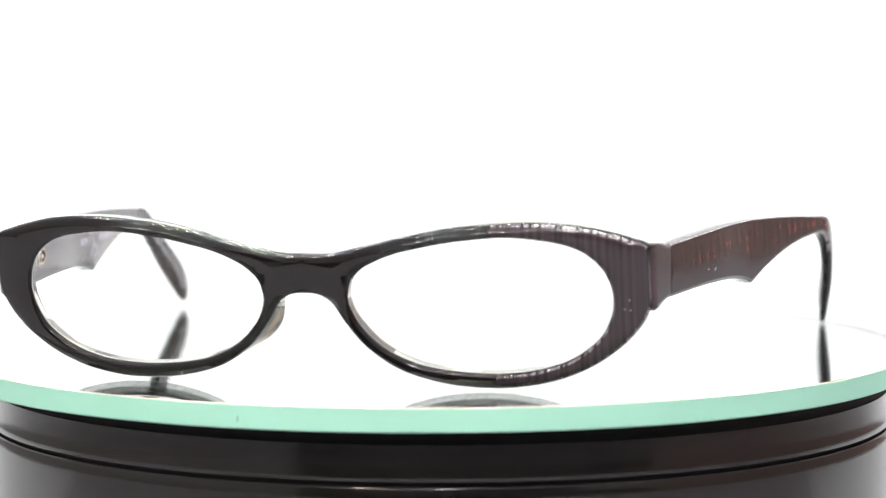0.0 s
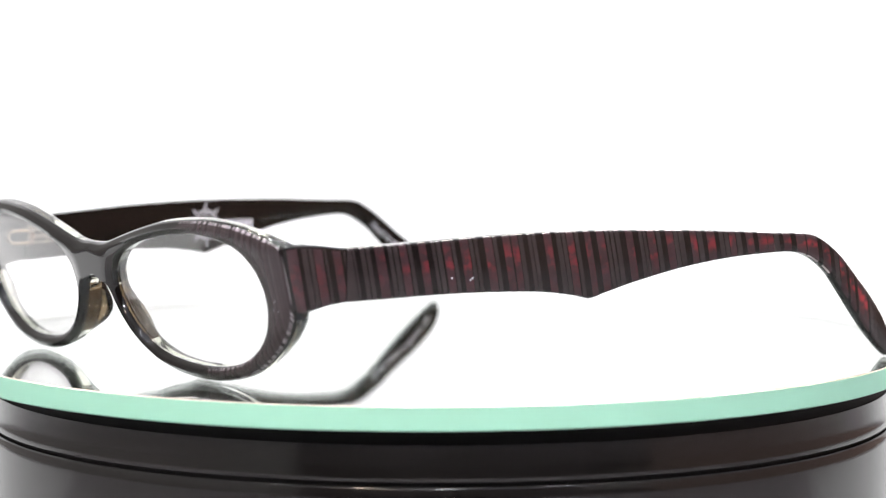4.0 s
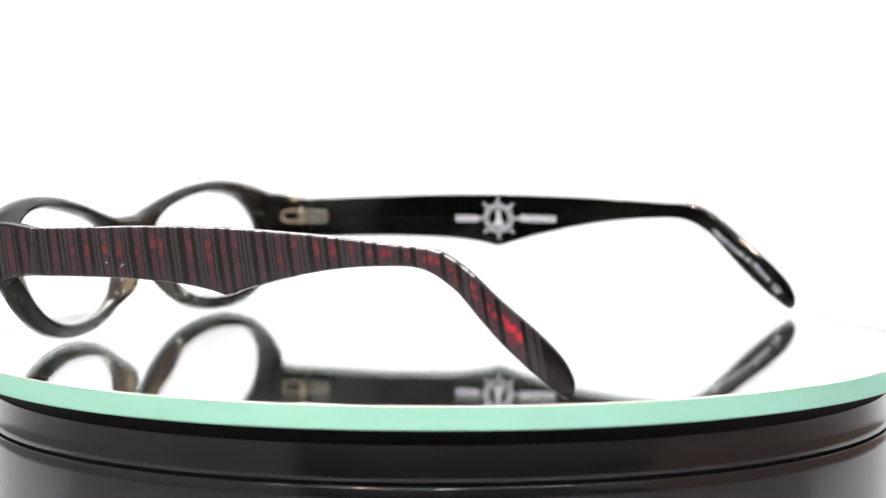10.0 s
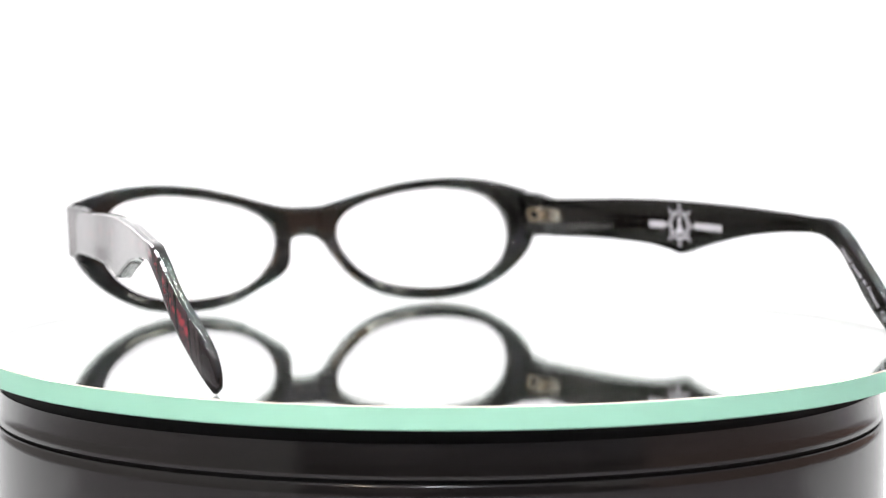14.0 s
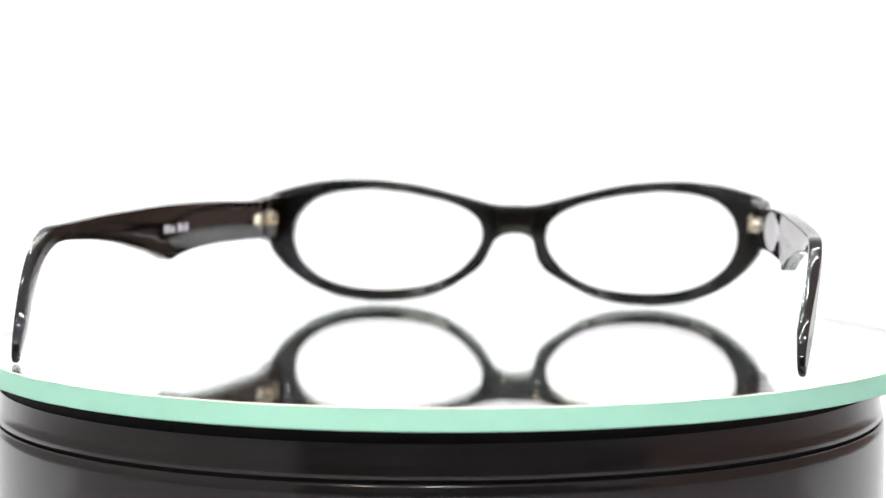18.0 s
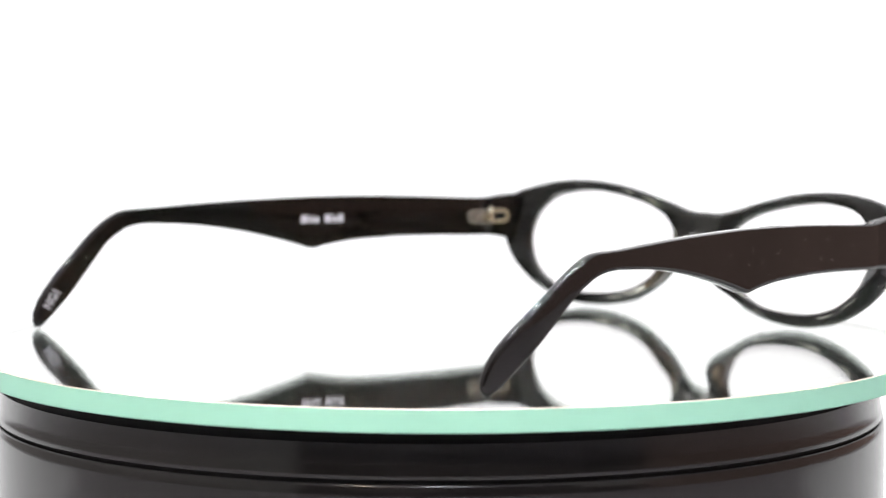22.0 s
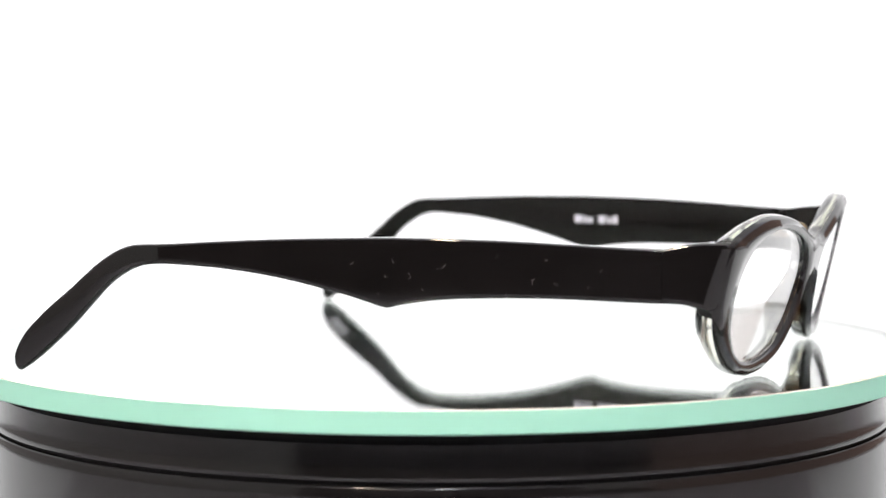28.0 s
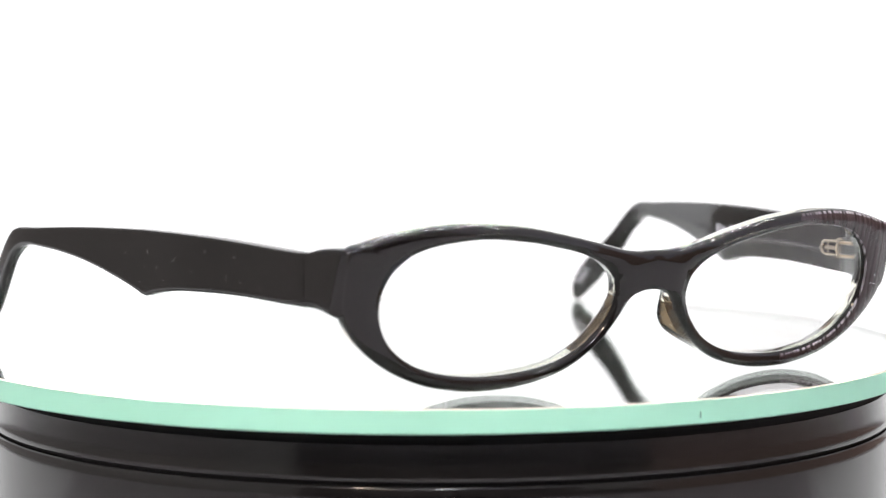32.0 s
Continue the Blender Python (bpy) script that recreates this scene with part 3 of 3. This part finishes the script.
def endpiece(side):
    ys = (-12.9, -12.4, -11.6, -10, -8, -6, -4, -2, -0.6, -0.28)
    rings = []
    drop = 0.45 if side == -1 else 0.0

    def outer_x(y):
        return np.interp(y, (-12.9, -12.4, -11.6, 0), (64.3, 64.85, 65.2, 66.7))
    for y in ys:
        xo = outer_x(y)
        xi = np.interp(y, (-13, -8, -4, 0), (60.4, 60.6, 61.6, 62.6))
        zt = np.interp(y, (-12.9, -12.4, -11.6, -9, -5, 0), (27.4, 27.85, 28.05, 28.15, 27.9, 27.2 - drop))
        zb = np.interp(y, (-12.9, -12.4, -11.6, -9.5, -5, 0), (16.4, 15.8, 15.6, 15.9, 16.8, 17.3 - drop))
        lean = 0.23 * min(1, max(0, -y / 11))
        ring = ring_of(np.array((side * xo, y, zt)), np.array((side * xo, y, zb)), np.array((-side, 0, 0)), xo - xi, 0.6)
        rings.append([p + np.array((side * (outer_x(y + lean * (28 - p[2])) - xo) if y > -11.7 else 0, lean * (28 - p[2]), 0)) for p in ring])
    c = sum(rings[-1]) / len(rings[-1])
    for grow in (0.01, 0.24):
        rings.append([c + (p - c) * 0.9 + np.array((0, grow, 0)) for p in rings[len(ys) - 1]])
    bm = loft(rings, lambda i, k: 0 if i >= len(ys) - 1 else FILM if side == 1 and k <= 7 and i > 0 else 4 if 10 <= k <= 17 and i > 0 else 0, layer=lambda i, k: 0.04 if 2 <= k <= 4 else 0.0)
    if side == 1:
        cut_stripes(bm, END_BARS, 3)
    sheet = [[bm.verts.new([c * MM for c in ring[k]]) for k in (10, 18)] for ring in rings[1:len(ys)]]
    for (p, q), (r, u) in zip(sheet, sheet[1:]):
        bm.faces.new((p, q, u, r)).material_index = 5
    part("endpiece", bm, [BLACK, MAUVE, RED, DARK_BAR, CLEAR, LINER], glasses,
         "striped corner block" if side == 1 else "black corner block", smooth=40)


ARMS = {s: arm(s) for s in (1, -1)}
endpiece(1), endpiece(-1)


# ---- prints on the arms ----
def on_inner(side, s, a, lift=0.06):
    t, b, inward, w = arm_frame(side, s)
    h = np.linalg.norm(b - t)
    return t + (b - t) / h * a + inward * (w + lift)


def on_outer(side, s, a):
    t, b, inward, w = arm_frame(side, s)
    h = np.linalg.norm(b - t)
    lift = 0.05 + (FILM_BULGE * h if side == 1 else 0)
    return t + (b - t) / h * a - inward * lift


def print_mesh(name, side, polys, mat, label="", place=on_inner):
    """polys: lists of (s, a) points in mm along and down the arm."""
    bm = bmesh.new()
    for poly in polys:
        bm.faces.new([bm.verts.new([c * MM for c in place(side, s, a)]) for s, a in poly])
    return part(name, bm, mat, ARMS[side], label, smooth=0)


def bar(s0, s1, a0, a1, n=4):
    xs = np.linspace(s0, s1, n)
    return [[(p, a0), (q, a0), (q, a1), (p, a1)] for p, q in zip(xs, xs[1:])]


def wheel(side, s, a):
    """A ship's wheel: two thin rings with blocks between, eight handles and a seated figure."""
    out = []

    def arc(r0, r1, g0, g1):
        out.append([(s + r * math.cos(g), a + r * math.sin(g)) for r, g in ((r0, g0), (r1, g0), (r1, g1), (r0, g1))])
    for i in range(48):
        p, q = 2 * math.pi * i / 48, 2 * math.pi * (i + 1) / 48
        arc(3.5, 3.75, p, q)
        arc(2.6, 2.8, p, q)
    for i in range(16):
        p = 2 * math.pi * (i + 0.2) / 16
        arc(2.8, 3.5, p, p + 2 * math.pi * 0.45 / 16)
    for i in range(8):
        g = math.pi * i / 4
        c, d = math.cos(g), math.sin(g)
        for r0, r1, w0, w1 in ((3.75, 4.5, 0.13, 0.30), (4.5, 5.1, 0.30, 0.22), (5.1, 5.5, 0.22, 0.06)):
            out.append([(s + r * c - w * d, a + r * d + w * c) for r, w in ((r0, w0), (r1, w1), (r1, -w1), (r0, -w0))])
    out.append([(s + 0.62 * math.cos(g), a - 1.35 + 0.72 * math.sin(g)) for g in np.linspace(0, 2 * math.pi, 14, endpoint=False)])
    out.append([(s - 0.5, a - 0.55), (s + 0.5, a - 0.55), (s + 0.85, a + 0.9), (s - 0.7, a + 0.9)])
    out.append([(s - 0.7, a + 0.9), (s + 0.85, a + 0.9), (s + 1.6, a + 1.55), (s + 1.2, a + 2.05), (s - 1.5, a + 1.9), (s - 1.6, a + 1.45)])
    return out


print_mesh("emblem", -1, wheel(-1, 50.5, 6.0), PRINT, "white printed wheel emblem")
for k in range(4):
    print_mesh("printed_bar", -1, bar(39.5 + 1.47 * k, 40.75 + 1.47 * k, 5.3, 7.0, 2), PRINT, "white printed letter as a bar")
for k in range(6):
    print_mesh("printed_bar", -1, bar(56.1 + 1.53 * k, 57.4 + 1.53 * k, 4.95, 6.65, 2), PRINT, "white printed letter as a bar")
for s0, tall, wide in ((53.6, 1.0, 1.5), (51.9, 1.0, 0.5), (51.1, 0.85, 0.8), (50.0, 0.7, 1.2), (47.2, 1.0, 1.5), (45.5, 1.0, 0.5), (44.7, 0.7, 0.9), (43.5, 1.0, 1.3)):
    print_mesh("printed_bar", 1, bar(s0 - wide, s0, 6.6 - 2.0 * tall, 6.6, 2), PRINT, "white printed letter as a bar")


def lettering(side, body, s0, length, a, way=1, tall=1.15, lift=0.06):
    cu = bpy.data.curves.new("lettering", "FONT")
    cu.body, cu.size, cu.resolution_u, cu.offset = body, 1.0, 2, 0.018
    ob = new("lettering", cu)
    me = bpy.data.meshes.new_from_object(ob.evaluated_get(bpy.context.evaluated_depsgraph_get()))
    bpy.data.objects.remove(ob)
    xs = [v.co.x for v in me.vertices]
    k = length / (max(xs) - min(xs))
    for v in me.vertices:
        p = on_inner(side, s0 + way * (v.co.x - min(xs)) * k, a - v.co.y * k * tall, lift)
        v.co = Vector([c * MM for c in p])
    me.materials.append(PRINT)
    o = new("lettering", me)
    o.parent = ARMS[side]
    tagged(o, "small white lettering along the arm end")


lettering(-1, "Hand made in France  CE", 106.8, 23.5, 3.8, 1, 0.9)
lettering(1, "NG1", LENGTH - 4.3, 5.0, 3.5, -1, 1.4, 0.28)


def scratch_set(side, seed, places):
    """Fine pale scratches: short bent strokes."""
    rnd = random.Random(seed)
    for s, a, size in places:
        polys = []
        g = rnd.uniform(0, math.pi)
        p = np.array((s, a))
        for _ in range(rnd.choice((2, 2, 3))):
            d = np.array((math.cos(g), math.sin(g))) * size * rnd.uniform(0.35, 0.7)
            n = np.array((-d[1], d[0])) / np.linalg.norm(d) * 0.028
            polys.append([tuple(p + n), tuple(p + d + n * 0.6), tuple(p + d - n * 0.6), tuple(p - n)])
            p, g = p + d, g + rnd.uniform(-1.4, 1.4)
        print_mesh("scratch", side, polys, WORN, "pale scratch", on_outer)


scratch_set(-1, 4, [(56.4, 4.4, 1.0), (49.2, 3.7, 1.1), (39.0, 4.6, 1.6), (46.0, 6.4, 1.3), (50.6, 7.0, 0.8), (22.9, 6.6, 1.3), (19.4, 7.2, 0.7), (33.9, 6.9, 0.5), (10.4, 4.2, 0.5), (21.0, 2.8, 0.7),
                    (27.9, 9.6, 0.6), (17.8, 9.9, 0.5), (43.0, 9.5, 0.6), (52.0, 10.5, 0.6), (30.0, 3.0, 0.6), (13.0, 7.5, 0.6)])
for s, a in ((20.8, 7.2), (25.1, 7.6), (24.6, 7.9)):
    print_mesh("speck", 1, [[(s + 0.17 * math.cos(g), a + 0.2 * math.sin(g)) for g in np.linspace(0, 2 * math.pi, 9, endpoint=False)]], PRINT, "white speck of dust", on_outer)


def dust(parent, spots, axis):
    for x, y, z, r in spots:
        bm = bmesh.new()
        bmesh.ops.create_icosphere(bm, subdivisions=1, radius=r * MM)
        bmesh.ops.scale(bm, vec=(1, 0.5, 1) if axis == "y" else (1, 1, 0.5), verts=bm.verts[:])
        bmesh.ops.translate(bm, vec=(x * MM, y * MM, z * MM), verts=bm.verts[:])
        part("speck", bm, PRINT, parent, "white speck of dust")


dust(FRONT, [(60.9, -11.95, 17.7, 0.13), (59.9, -11.7, 16.0, 0.11), (61.1, -11.5, 15.8, 0.10)], "y")
dust(disc, [(89.0, -20.8, 0.02, 0.13), (79.5, -10.3, 0.02, 0.12), (84.6, -16.7, 0.02, 0.10), (94.3, -18.2, 0.02, 0.14), (93.8, -20.1, 0.02, 0.08)], "z")


# ---- hinges ----
def round_box(x0, x1, y0, y1, z0, z1, r):
    return box(x0 * MM, x1 * MM, y0 * MM, y1 * MM, z0 * MM, z1 * MM, r * MM, 3)


def ring_plate(side, y0, y1, z0, z1, x_in, x_out, wide):
    """A flat oblong metal loop with round ends, standing along the arm."""
    def oblong(y0, y1, z0, z1, n=10):
        r = (z1 - z0) / 2
        c = (z0 + z1) / 2
        a = [(y1 - r + r * math.cos(g), c + r * math.sin(g)) for g in np.linspace(-math.pi / 2, math.pi / 2, n)]
        return a + [(y0 + r - r * math.cos(g), c - r * math.sin(g)) for g in np.linspace(-math.pi / 2, math.pi / 2, n)]
    e = 0.25
    loops = [(0, x_out), (0, x_in + e), (e * 0.4, x_in + e * 0.3), (e, x_in), (wide - e, x_in), (wide - e * 0.4, x_in + e * 0.3), (wide, x_in + e), (wide, x_out)]
    rings = []
    for d, x in loops:
        rings.append([(side * x, y, z) for y, z in oblong(y0 + d, y1 - d, z0 + d, z1 - d)])
    bm = loft(rings, cap=False)
    return bm


def hinge(side):
    def bx(a, b, *rest):
        return round_box(*sorted((side * a, side * b)), *rest)
    plate = part("hinge", ring_plate(side, -0.6, 7.3, 20.6, 24.0, 62.35, 63.9, 0.58), STEEL, glasses, "silvery metal hinge with an oblong loop")
    part("slot", bx(62.75, 63.8, 0.5, 6.4, 21.3, 23.3, 0.1), SHADE_AND_GAPS, plate, "dark slot")
    part("tongue", bx(62.5, 63.6, 1.3, 6.0, 21.85, 22.75, 0.15), STEEL, plate)
    part("pin", bx(62.45, 63.6, 4.6, 5.1, 21.25, 23.35, 0.1), STEEL, plate)
    part("front_leaf", ring_plate(side, -5.4, 1.2, 20.6, 24.0, 61.0, 62.6, 0.62), SCREW, plate, "brassy loop on the front")
    part("slot", bx(61.5, 62.5, -4.6, 0.4, 21.3, 23.3, 0.1), SHADE_AND_GAPS, plate, "dark slot")
    for z0, z1 in ((20.4, 21.5), (21.65, 23.0), (23.15, 24.3)):
        bm = bmesh.new()
        bmesh.ops.create_cone(bm, cap_ends=True, segments=24, radius1=0.95 * MM, radius2=0.95 * MM, depth=(z1 - z0) * MM)
        bmesh.ops.translate(bm, verts=bm.verts[:], vec=Vector((side * 61.9, 0.2, (z0 + z1) / 2)) * MM)
        part("knuckle", bm, STEEL, plate)
    bm = bmesh.new()
    bmesh.ops.create_cone(bm, cap_ends=True, segments=20, radius1=0.85 * MM, radius2=0.6 * MM, depth=0.4 * MM)
    bmesh.ops.translate(bm, verts=bm.verts[:], vec=Vector((side * 61.9, 0.2, 24.45)) * MM)
    part("screw", bm, STEEL, plate, "screw head")


hinge(1), hinge(-1)


# ---- movement ----
def motions():
    times = [0.5 * i for i in range(65)]
    turn = [(t, Matrix.Rotation(-RATE * t, 4, "Z")) for t in times]
    walk(disc, turn)
    walk(glasses, [(t, m @ GLASSES) for t, m in turn])


motions()
